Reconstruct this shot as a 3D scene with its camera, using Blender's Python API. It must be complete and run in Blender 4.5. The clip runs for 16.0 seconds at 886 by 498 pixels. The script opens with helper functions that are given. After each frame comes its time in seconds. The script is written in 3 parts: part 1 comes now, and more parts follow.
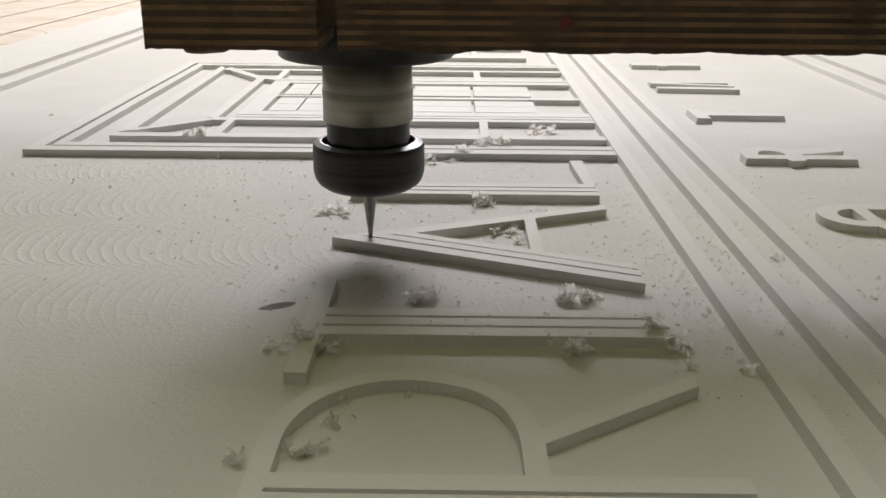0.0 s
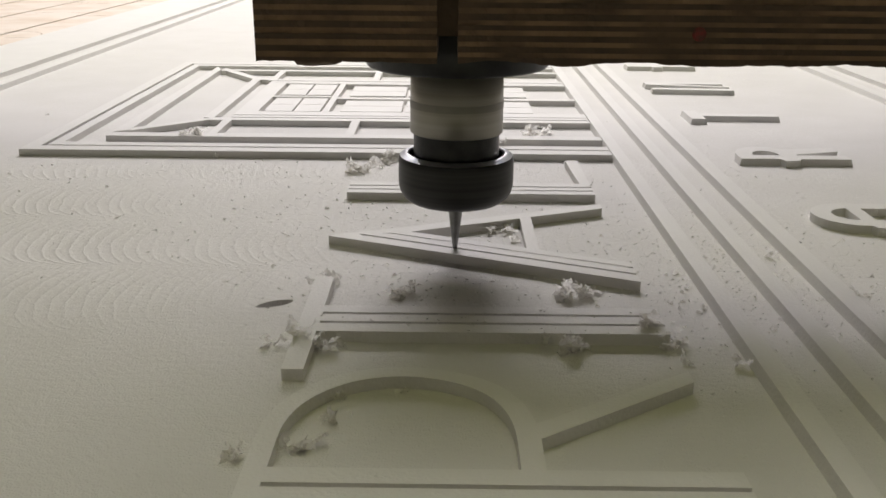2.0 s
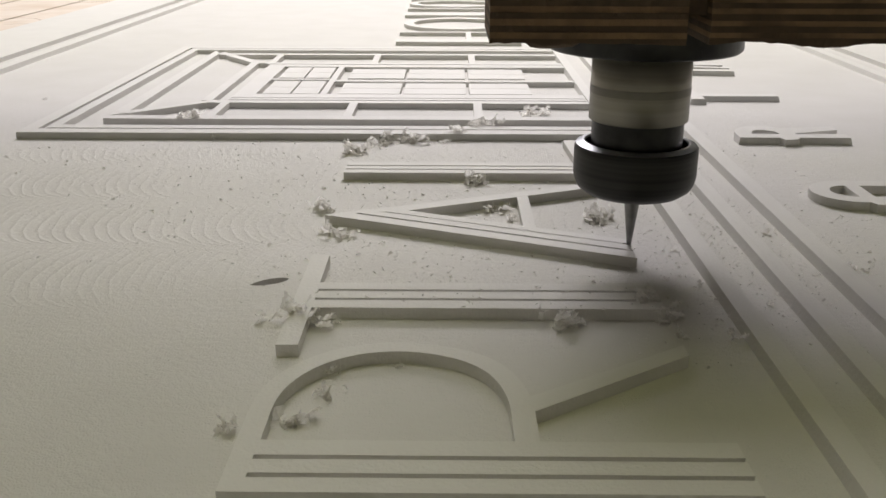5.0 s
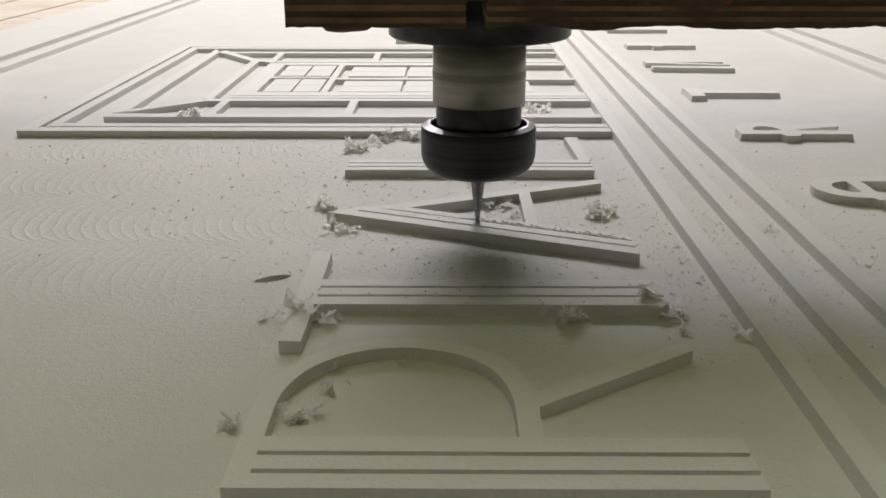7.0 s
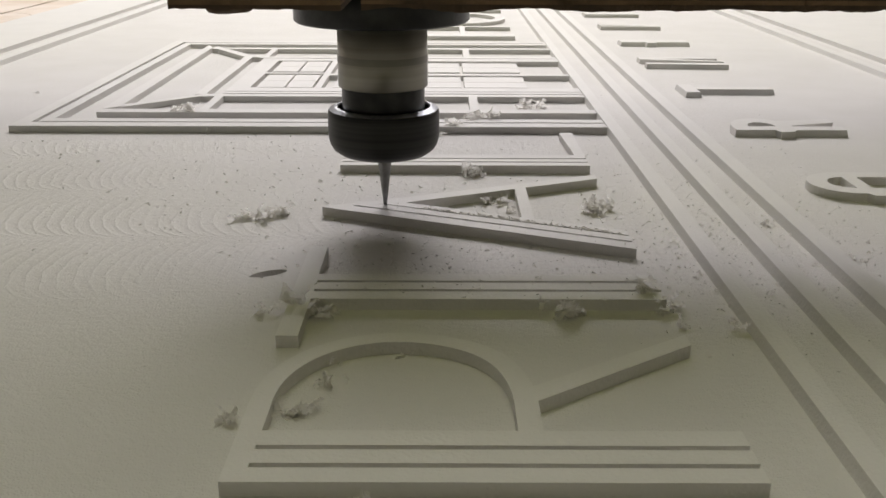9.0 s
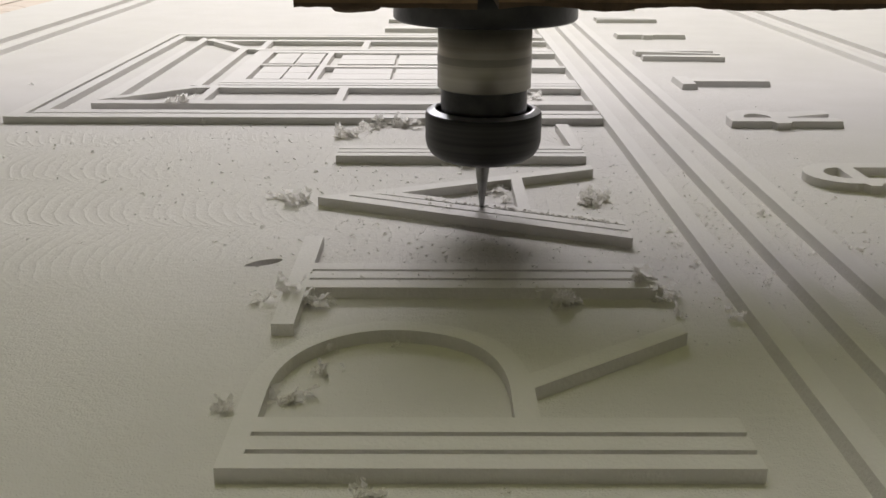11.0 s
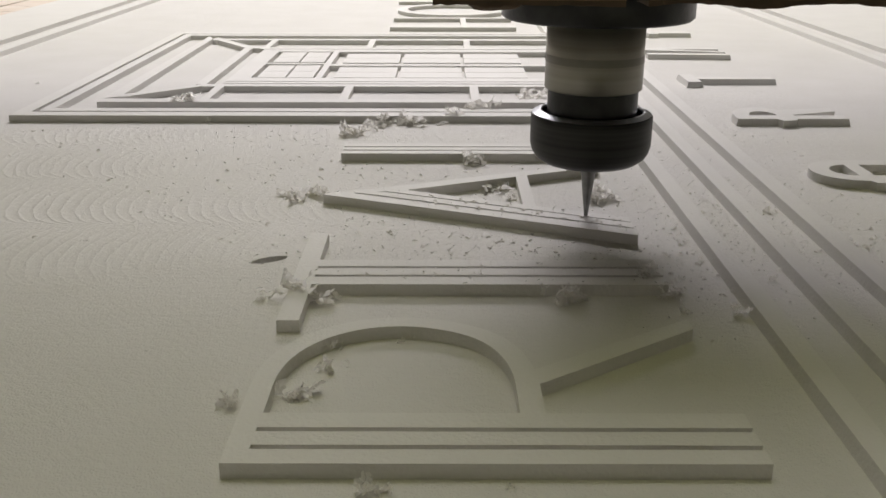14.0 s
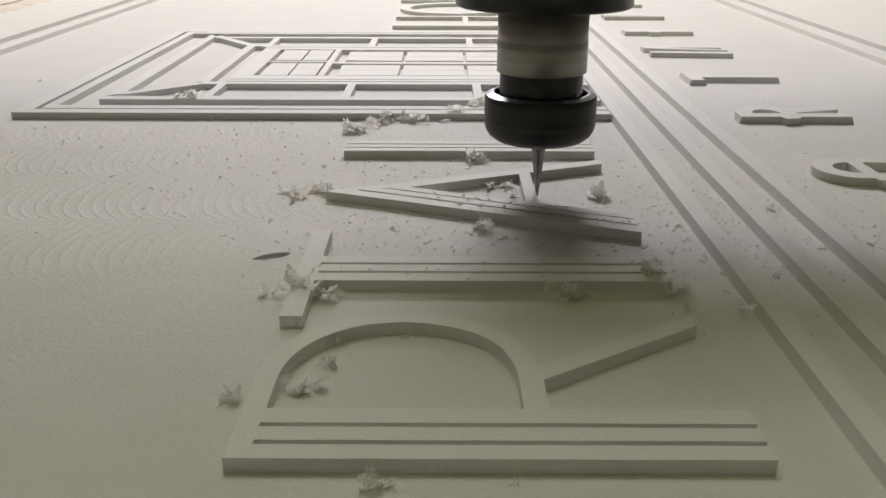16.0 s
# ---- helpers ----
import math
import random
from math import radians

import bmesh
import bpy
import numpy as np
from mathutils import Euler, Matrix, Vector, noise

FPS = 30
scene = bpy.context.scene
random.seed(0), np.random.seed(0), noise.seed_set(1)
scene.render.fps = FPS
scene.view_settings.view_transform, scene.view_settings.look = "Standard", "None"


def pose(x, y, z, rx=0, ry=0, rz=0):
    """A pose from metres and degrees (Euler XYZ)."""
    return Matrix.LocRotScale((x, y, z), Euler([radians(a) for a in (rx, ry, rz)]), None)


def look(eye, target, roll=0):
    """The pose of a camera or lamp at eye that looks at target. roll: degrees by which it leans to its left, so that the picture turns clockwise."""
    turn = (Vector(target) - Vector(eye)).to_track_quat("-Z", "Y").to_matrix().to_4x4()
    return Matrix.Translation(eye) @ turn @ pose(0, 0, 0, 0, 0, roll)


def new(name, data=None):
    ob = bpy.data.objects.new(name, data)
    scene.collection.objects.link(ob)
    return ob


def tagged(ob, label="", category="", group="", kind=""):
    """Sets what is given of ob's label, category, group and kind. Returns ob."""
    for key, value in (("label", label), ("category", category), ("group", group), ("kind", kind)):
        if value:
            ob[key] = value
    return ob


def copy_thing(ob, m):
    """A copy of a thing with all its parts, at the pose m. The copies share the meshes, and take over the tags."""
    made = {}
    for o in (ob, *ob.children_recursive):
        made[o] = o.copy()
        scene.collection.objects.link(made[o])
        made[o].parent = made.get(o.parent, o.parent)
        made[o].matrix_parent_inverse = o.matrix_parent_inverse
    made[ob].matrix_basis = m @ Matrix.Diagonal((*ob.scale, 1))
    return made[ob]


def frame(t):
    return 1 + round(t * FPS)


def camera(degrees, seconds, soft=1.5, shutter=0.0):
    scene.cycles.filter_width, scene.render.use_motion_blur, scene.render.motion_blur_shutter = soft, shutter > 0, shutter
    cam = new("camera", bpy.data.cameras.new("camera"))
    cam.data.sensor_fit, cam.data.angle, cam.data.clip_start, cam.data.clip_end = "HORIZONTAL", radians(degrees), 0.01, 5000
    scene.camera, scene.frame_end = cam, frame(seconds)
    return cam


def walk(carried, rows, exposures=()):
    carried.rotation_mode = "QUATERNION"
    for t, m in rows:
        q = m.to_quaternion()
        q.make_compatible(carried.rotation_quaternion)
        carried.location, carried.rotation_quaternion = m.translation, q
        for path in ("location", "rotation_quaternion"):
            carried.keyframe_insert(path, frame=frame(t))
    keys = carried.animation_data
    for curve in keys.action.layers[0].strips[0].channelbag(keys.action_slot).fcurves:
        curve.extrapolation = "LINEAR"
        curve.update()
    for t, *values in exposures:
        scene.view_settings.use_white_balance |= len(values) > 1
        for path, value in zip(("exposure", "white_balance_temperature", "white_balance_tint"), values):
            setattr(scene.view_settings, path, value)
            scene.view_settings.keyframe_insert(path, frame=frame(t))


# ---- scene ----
SECONDS = 16.0
H = 0.0043          # relief height of the carving

# ---- camera ----
PATH = [
    (0.0, (0.0012, 0.0019, 0.1409), 70.816, 0.404, 0.627),
    (0.5, (0.0013, 0.0013, 0.1413), 70.998, 0.475, 0.492),
    (1.0, (0.0011, 0.0002, 0.1414), 71.063, 0.450, 0.420),
    (1.5, (0.0011, -0.0006, 0.1408), 71.031, 0.393, 0.464),
    (2.0, (0.0009, -0.0003, 0.1399), 70.958, 0.509, 0.333),
    (2.5, (0.0015, -0.0004, 0.1391), 70.928, 0.640, 0.212),
    (3.0, (0.0019, -0.0003, 0.1378), 70.848, 0.870, 0.020),
    (3.5, (0.0025, -0.0002, 0.1369), 70.754, 0.872, -0.132),
    (4.0, (0.0039, -0.0010, 0.1368), 70.377, 0.515, 0.146),
    (6.5, (0.0030, -0.0006, 0.1342), 70.146, 0.039, 0.611),
    (7.0, (0.0027, -0.0006, 0.1346), 70.144, -0.030, 0.499),
    (7.5, (0.0024, -0.0007, 0.1344), 70.134, -0.036, 0.423),
    (8.0, (0.0018, -0.0005, 0.1343), 70.133, 0.007, 0.331),
    (8.5, (0.0014, 0.0000, 0.1338), 70.051, 0.022, 0.199),
    (9.0, (0.0008, 0.0000, 0.1331), 70.010, 0.175, -0.032),
    (11.5, (0.0007, 0.0003, 0.1304), 69.689, 0.242, -0.328),
    (12.0, (0.0009, 0.0008, 0.1304), 69.699, 0.122, -0.230),
    (12.5, (0.0008, 0.0009, 0.1296), 69.708, 0.125, -0.227),
    (13.0, (0.0012, -0.0001, 0.1298), 69.697, 0.079, -0.081),
    (13.5, (0.0007, -0.0001, 0.1294), 69.698, 0.090, 0.040),
    (14.0, (0.0007, -0.0003, 0.1296), 69.703, 0.109, 0.024),
    (14.5, (0.0007, -0.0002, 0.1294), 69.688, 0.035, 0.093),
    (15.0, (0.0006, -0.0003, 0.1293), 69.720, 0.064, 0.105),
    (15.5, (0.0005, -0.0004, 0.1288), 69.714, 0.083, 0.151),
    (16.0, (0.0001, -0.0001, 0.1283), 69.675, 0.150, 0.123),
]
cam = camera(50.35, SECONDS, soft=1.6)
walk(cam, [(t, pose(*e, rx, 0, rz) @ pose(0, 0, 0, 0, 0, roll)) for t, e, rx, roll, rz in PATH],
     [(0.0, 0.06), (3.0, 0.04), (7.0, -0.03), (12.5, -0.05), (16.0, -0.10)])

# ---- world and large lights ----
world = bpy.data.worlds.new("workshop_world")
scene.world = world
world.use_nodes = True
wn = world.node_tree
sky = wn.nodes.new("ShaderNodeTexSky")
sky.sky_type, sky.sun_disc = "NISHITA", False
sky.sun_elevation, sky.sun_rotation = radians(35), 0.0
wn.nodes["Background"].inputs["Strength"].default_value = 0.08
wn.links.new(sky.outputs[0], wn.nodes["Background"].inputs["Color"])


def area(name, m, sx, sy, power, color):
    data = bpy.data.lights.new(name, "AREA")
    data.shape, data.size, data.size_y, data.energy, data.color = "RECTANGLE", sx, sy, power, color
    ob = new(name, data)
    ob.matrix_world = m
    return ob


# daylight of the high window in the far wall, with an overhead light over the bed and a greenish near fill added
WINDOW_Y = 3.6
area("window_daylight", look((-0.1, WINDOW_Y - 0.03, 2.10), (-0.1, 0.3, 0.0)), 1.9, 1.0, 82.0, (1.0, 0.945, 0.960))
# unseen overhead light added to brighten the far end of the panel
area("overhead_light", look((-0.25, 2.00, 2.45), (-0.25, 2.00001, 0.0)), 1.6, 2.2, 41.0, (1.0, 0.955, 0.910))
# greenish fill added to lift the dim near half; no lamp body
area("near_fill_light", look((0.0, 0.22, 2.40), (0.0, 0.22001, 0.0)), 2.0, 1.4, 4.9, (0.96, 1.0, 0.32))


# ---- materials ----
def mat(name, color, rough=0.6, metal=0.0, color2=None, scale=40.0, bump=0.0, bump_scale=300.0, detail=4.0, fac=(0.35, 0.65), spec=0.5):
    m = bpy.data.materials.new(name)
    m.use_nodes = True
    nt = m.node_tree
    b = nt.nodes["Principled BSDF"]
    b.inputs["Roughness"].default_value, b.inputs["Metallic"].default_value = rough, metal
    b.inputs["Specular IOR Level"].default_value = spec
    b.inputs["Base Color"].default_value = (*color, 1)
    co = nt.nodes.new("ShaderNodeTexCoord")
    if color2:
        n = nt.nodes.new("ShaderNodeTexNoise")
        n.inputs["Scale"].default_value, n.inputs["Detail"].default_value = scale, detail
        r = nt.nodes.new("ShaderNodeValToRGB")
        r.color_ramp.elements[0].position, r.color_ramp.elements[1].position = fac
        r.color_ramp.elements[0].color, r.color_ramp.elements[1].color = (*color, 1), (*color2, 1)
        nt.links.new(co.outputs["Object"], n.inputs["Vector"])
        nt.links.new(n.outputs["Fac"], r.inputs["Fac"])
        nt.links.new(r.outputs["Color"], b.inputs["Base Color"])
    if bump:
        n2 = nt.nodes.new("ShaderNodeTexNoise")
        n2.inputs["Scale"].default_value, n2.inputs["Detail"].default_value = bump_scale, 5.0
        bp = nt.nodes.new("ShaderNodeBump")
        bp.inputs["Strength"].default_value, bp.inputs["Distance"].default_value = bump, 0.001
        nt.links.new(co.outputs["Object"], n2.inputs["Vector"])
        nt.links.new(n2.outputs["Fac"], bp.inputs["Height"])
        nt.links.new(bp.outputs["Normal"], b.inputs["Normal"])
    return m


def foam_material():
    """Machined foam: fine grain, raster lines along the panel's width and bands of scalloped tool marks."""
    m = mat("carved_foam", (0.755, 0.740, 0.715), 0.62, 0, (0.785, 0.77, 0.75), 22, 0, spec=0.38)
    nt = m.node_tree
    L = nt.links.new
    b = nt.nodes["Principled BSDF"]
    co = nt.nodes.new("ShaderNodeTexCoord")
    sep = nt.nodes.new("ShaderNodeSeparateXYZ")
    L(co.outputs["Object"], sep.inputs[0])

    def math_node(op, a, c=None, d=None):
        n = nt.nodes.new("ShaderNodeMath")
        n.operation = op
        for k, v in enumerate((a, c, d)):
            if v is None:
                continue
            if isinstance(v, (int, float)):
                n.inputs[k].default_value = v
            else:
                L(v, n.inputs[k])
        return n.outputs[0]

    def noise_node(scale, detail=3.0):
        n = nt.nodes.new("ShaderNodeTexNoise")
        n.inputs["Scale"].default_value, n.inputs["Detail"].default_value = scale, detail
        L(co.outputs["Object"], n.inputs["Vector"])
        return n.outputs["Fac"]

    wob = math_node("MULTIPLY", math_node("SUBTRACT", noise_node(60), 0.5), 0.006)
    x = math_node("ADD", sep.outputs["X"], wob)
    band = math_node("MULTIPLY_ADD", math_node("FRACT", math_node("MULTIPLY_ADD", sep.outputs["Y"], 1 / 0.069, 0.4783)), 2.0, -1.0)
    arc = math_node("MULTIPLY", math_node("SQRT", math_node("MAXIMUM", math_node("SUBTRACT", 1.0, math_node("MULTIPLY", band, band)), 0.0)), 0.020)
    scallop = math_node("POWER", math_node("PINGPONG", math_node("MULTIPLY", math_node("ADD", x, arc), 1 / 0.0062), 0.5), 3.0)
    seam = math_node("POWER", math_node("ABSOLUTE", band), 40.0)
    raster = math_node("PINGPONG", math_node("MULTIPLY", sep.outputs["Y"], 1 / 0.0046), 0.5)
    mask = math_node("SMOOTH_MAX", math_node("MULTIPLY_ADD", noise_node(7, 1.0), 3.2, -1.2), 0.0, 0.05)
    mask = math_node("MINIMUM", mask, 1.0)
    # the cutter was blunter at the near end: its marks fade out there
    fresh = math_node("MINIMUM", math_node("MAXIMUM", math_node("MULTIPLY_ADD", sep.outputs["Y"], 7.0, -1.75), 0.12), 1.0)
    fresh = math_node("MULTIPLY", fresh, math_node("MINIMUM", math_node("MAXIMUM", math_node("MULTIPLY_ADD", sep.outputs["Y"], -6.0, 3.7), 0.08), 1.0))
    fresh = math_node("MULTIPLY", fresh, math_node("MINIMUM", math_node("MAXIMUM", math_node("MULTIPLY_ADD", sep.outputs["X"], -6.0, 0.7), 0.22), 1.0))
    mask = math_node("MULTIPLY", mask, fresh)
    h = math_node("MULTIPLY_ADD", math_node("MULTIPLY", scallop, mask), 8.0, math_node("MULTIPLY", raster, 0.14))
    h = math_node("ADD", h, math_node("MULTIPLY", seam, 0.14))
    h = math_node("ADD", h, math_node("MULTIPLY", noise_node(420, 4.0), 1.10))
    h = math_node("ADD", h, math_node("MULTIPLY", noise_node(1500, 2.0), 1.00))
    bp = nt.nodes.new("ShaderNodeBump")
    bp.inputs["Strength"].default_value, bp.inputs["Distance"].default_value = 1.0, 0.00040
    L(h, bp.inputs["Height"])
    L(bp.outputs["Normal"], b.inputs["Normal"])
    return m


FOAM = foam_material()
FOAM_SKIN = mat("smooth_foam_skin", (0.805, 0.792, 0.77), 0.58, 0, (0.83, 0.817, 0.795), 30, 0.35, 700, spec=0.38)
SHAVING = mat("foam_shaving", (0.90, 0.89, 0.865), 0.6, 0, (0.84, 0.83, 0.805), 300, spec=0.35)


def let_light_through(m, share):
    nt = m.node_tree
    tr, mix = nt.nodes.new("ShaderNodeBsdfTranslucent"), nt.nodes.new("ShaderNodeMixShader")
    tr.inputs["Color"].default_value = (0.93, 0.92, 0.90, 1)
    mix.inputs["Fac"].default_value = share
    nt.links.new(nt.nodes["Principled BSDF"].outputs[0], mix.inputs[1])
    nt.links.new(tr.outputs[0], mix.inputs[2])
    nt.links.new(mix.outputs[0], nt.nodes["Material Output"].inputs["Surface"])


let_light_through(SHAVING, 0.75)
BLACKENED = mat("blackened_steel", (0.022, 0.022, 0.024), 0.34, 0.6, (0.04, 0.04, 0.04), 120, 0.1, 500)
DARKSTEEL = mat("dull_steel", (0.24, 0.228, 0.20), 0.42, 0.7, (0.19, 0.18, 0.16), 60, 0.05, 400)
RIM = mat("chamfer_steel", (0.66, 0.68, 0.72), 0.33, 0.95, (0.52, 0.54, 0.58), 150, 0.05, 500)


def streaked(name, c0, c1, rough, metal):
    """Spinning metal: rings of slightly different tone round the axis."""
    m = mat(name, c0, rough, metal)
    nt = m.node_tree
    co, mp = nt.nodes.new("ShaderNodeTexCoord"), nt.nodes.new("ShaderNodeMapping")
    mp.inputs["Scale"].default_value = (0.0, 0.0, 1.0)
    n, r = nt.nodes.new("ShaderNodeTexNoise"), nt.nodes.new("ShaderNodeValToRGB")
    n.inputs["Scale"].default_value, n.inputs["Detail"].default_value = 380.0, 3.0
    r.color_ramp.elements[0].position, r.color_ramp.elements[1].position = 0.35, 0.7
    r.color_ramp.elements[0].color, r.color_ramp.elements[1].color = (*c0, 1), (*c1, 1)
    nt.links.new(co.outputs["Object"], mp.inputs["Vector"])
    nt.links.new(mp.outputs["Vector"], n.inputs["Vector"])
    nt.links.new(n.outputs["Fac"], r.inputs["Fac"])
    nt.links.new(r.outputs["Color"], nt.nodes["Principled BSDF"].inputs["Base Color"])
    return m


NUT = streaked("spinning_black_steel", (0.020, 0.020, 0.021), (0.050, 0.049, 0.047), 0.42, 0.4)
STEEL = streaked("spinning_steel", (0.27, 0.257, 0.22), (0.34, 0.325, 0.28), 0.34, 0.75)
CARBIDE = mat("carbide", (0.30, 0.30, 0.30), 0.35, 0.85, (0.22, 0.22, 0.22), 200)
PLY_L = mat("ply_light", (0.24, 0.150, 0.082), 0.75, 0, (0.080, 0.050, 0.029), 45, 0.5, 500, detail=6, fac=(0.42, 0.66))
PLY_D = mat("ply_dark", (0.062, 0.041, 0.027), 0.8, 0, (0.105, 0.068, 0.042), 70, 0.5, 500, detail=6)
BED = mat("bed_wood", (0.82, 0.73, 0.65), 0.65, 0, (0.70, 0.58, 0.47), 14, 0.3, 200, fac=(0.42, 0.72))
SCRATCH = mat("scratch_wood", (0.34, 0.25, 0.17), 0.8, 0, (0.42, 0.32, 0.22), 80)
GROOVE = mat("hole_wood", (0.10, 0.08, 0.05), 0.9, 0, (0.16, 0.13, 0.08), 60)
PLASTER = mat("plaster", (0.32, 0.31, 0.275), 0.9, 0, (0.28, 0.27, 0.24), 3, 0.1, 80)
CONCRETE = mat("concrete", (0.25, 0.24, 0.21), 0.9, 0, (0.32, 0.31, 0.28), 4, 0.2, 60)
PAINTED = mat("painted_steel", (0.10, 0.11, 0.12), 0.5, 0.2, (0.13, 0.14, 0.15), 20)


# ---- mesh helpers ----
def obj(name, bm, material, parent=None, label="", smooth=False):
    me = bpy.data.meshes.new(name)
    bmesh.ops.recalc_face_normals(bm, faces=bm.faces)
    bm.to_mesh(me)
    bm.free()
    for m in (material if isinstance(material, (list, tuple)) else (material,)):
        me.materials.append(m)
    if smooth:
        for p in me.polygons:
            p.use_smooth = True
    ob = new(name, me)
    if parent:
        ob.parent = parent
    if label:
        ob["label"] = label
    return ob


def part(name, bm, material, parent, label="", smooth=False):
    return obj(name, bm, material, parent, label, smooth)


def thing(name, label, category, group="", kind="", at=(0, 0, 0)):
    ob = new(name)
    ob.location = at
    ob.empty_display_size = 0.02
    return tagged(ob, label, category, group, kind)


def prism(bm, pts, z0, z1, draft=0.0):
    """An upright block over the plan outline pts; draft widens its foot."""
    cx = sum(p[0] for p in pts) / len(pts)
    cy = sum(p[1] for p in pts) / len(pts)
    lo = [bm.verts.new((x + draft * (1 if x > cx else -1), y + draft * (1 if y > cy else -1), z0)) for x, y in pts]
    hi = [bm.verts.new((x, y, z1)) for x, y in pts]
    bm.faces.new(lo[::-1])
    top = bm.faces.new(hi)
    n = len(pts)
    for i in range(n):
        bm.faces.new((lo[i], lo[(i + 1) % n], hi[(i + 1) % n], hi[i]))
    if n > 4:
        bmesh.ops.triangulate(bm, faces=[top])


def rect(bm, x0, x1, y0, y1, z0, z1, draft=0.0):
    prism(bm, [(x0, y0), (x1, y0), (x1, y1), (x0, y1)], z0, z1, draft)


def ring(bm, inner, outer, z0, z1):
    """A band between two open plan curves of equal length."""
    n = len(inner)
    v = [[bm.verts.new((*p, z)) for p in c] for c in (inner, outer) for z in (z0, z1)]
    il, ih, ol, oh = v
    for i in range(n - 1):
        bm.faces.new((ih[i], ih[i + 1], oh[i + 1], oh[i]))
        bm.faces.new((il[i], il[i + 1], ih[i + 1], ih[i]))
        bm.faces.new((ol[i], ol[i + 1], oh[i + 1], oh[i]))
        bm.faces.new((il[i], il[i + 1], ol[i + 1], ol[i]))
    for i in (0, n - 1):
        bm.faces.new((il[i], ih[i], oh[i], ol[i]))


def turned(bm, profile, n=64):
    """A turned body from (radius, height) pairs."""
    rows = []
    for r, z in profile:
        rows.append([bm.verts.new((r * math.cos(2 * math.pi * i / n), r * math.sin(2 * math.pi * i / n), z)) for i in range(n)])
    for a, b in zip(rows, rows[1:]):
        for i in range(n):
            bm.faces.new((a[i], a[(i + 1) % n], b[(i + 1) % n], b[i]))
    for r, z in (profile[0], profile[-1]):
        bm.faces.new([bm.verts.new((r * math.cos(2 * math.pi * i / n), r * math.sin(2 * math.pi * i / n), z)) for i in range(n)])


# ---- room ----
def room():
    def slab(name, x0, x1, y0, y1, z0, z1, material, label, cat):
        bm = bmesh.new()
        rect(bm, x0, x1, y0, y1, z0, z1)
        tagged(obj(name, bm, material), label, cat, kind="structure")
    slab("floor", -3.2, 3.4, -2.6, WINDOW_Y + 0.2, -0.95, -0.85, CONCRETE, "grey concrete workshop floor under the machine", "floor")
    slab("ceiling", -3.2, 3.4, -2.6, WINDOW_Y + 0.2, 3.2, 3.3, PLASTER, "plain plaster workshop ceiling above the machine", "ceiling")
    slab("wall_west", -3.3, -3.2, -2.6, WINDOW_Y + 0.2, -0.95, 3.3, PLASTER, "plain plaster workshop side wall", "wall")
    slab("wall_east", 3.4, 3.5, -2.6, WINDOW_Y + 0.2, -0.95, 3.3, PLASTER, "plain plaster workshop side wall", "wall")
    slab("wall_south", -3.3, 3.5, -2.7, -2.6, -0.95, 3.3, PLASTER, "plain plaster wall behind the machine", "wall")
    bm = bmesh.new()
    y0, y1 = WINDOW_Y, WINDOW_Y + 0.2
    rect(bm, -3.3, 3.5, y0, y1, -0.95, 1.57)
    rect(bm, -3.3, 3.5, y0, y1, 2.63, 3.3)
    rect(bm, -3.3, -1.0, y0, y1, 1.57, 2.63)
    rect(bm, 1.0, 3.5, y0, y1, 1.57, 2.63)
    tagged(obj("wall_north", bm, PLASTER), "plain plaster wall with a wide window opening", "wall", kind="structure")


room()


# ---- machine bed ----
def machine_bed():
    bed = thing("machine_bed", "pale plywood planks of the router bed with routed scratches", "machine bed")
    x = -0.654 - 7 * 0.118
    while x < 1.2:
        w = 0.118
        bm = bmesh.new()
        rect(bm, x + 0.0030, x + w - 0.0030, -0.6, 3.2, -0.045, -0.0185)
        part("plank", bm, BED, bed)
        x += w
    # routed scratches left by earlier jobs
    rnd = random.Random(8)
    for cx, cy, r, a0, a1 in ((-0.640, 1.36, 0.05, 20, 120), (-0.600, 1.22, 0.09, 60, 110), (-0.625, 1.30, 0.03, 200, 330), (-0.590, 1.45, 0.16, 80, 112), (-0.700, 1.60, 0.10, 70, 120), (-0.570, 1.62, 0.20, 84, 104), (-0.735, 1.75, 0.14, 70, 105)):
        bm = bmesh.new()
        pts = [(cx + r * math.cos(radians(a)), cy + r * 1.6 * math.sin(radians(a))) for a in [a0 + (a1 - a0) * i / 14 for i in range(15)]]
        rows = []
        for k, (x, y) in enumerate(pts):
            w = 0.0011 * rnd.uniform(0.5, 1.2)
            rows.append([bm.verts.new((x - w, y, -0.0183)), bm.verts.new((x + w, y, -0.0183)), bm.verts.new((x + w, y, -0.0190)), bm.verts.new((x - w, y, -0.0190))])
        for p, q in zip(rows, rows[1:]):
            for c in range(4):
                bm.faces.new((p[c], p[(c + 1) % 4], q[(c + 1) % 4], q[c]))
        part("scratch", bm, SCRATCH, bed)
    bm = bmesh.new()
    rect(bm, -1.48, 1.2, -0.6, 3.2, -0.85, -0.0455)
    part("base", bm, PAINTED, bed, "dark steel machine frame")
    return bed


machine_bed()

# ---- carved sign panel ----
PX0, PX1, PY0, PY1 = -0.511, 0.680, -0.35, 2.6
panel = thing("sign_panel", "white foam sign panel carved in relief by a router", "sign panel")


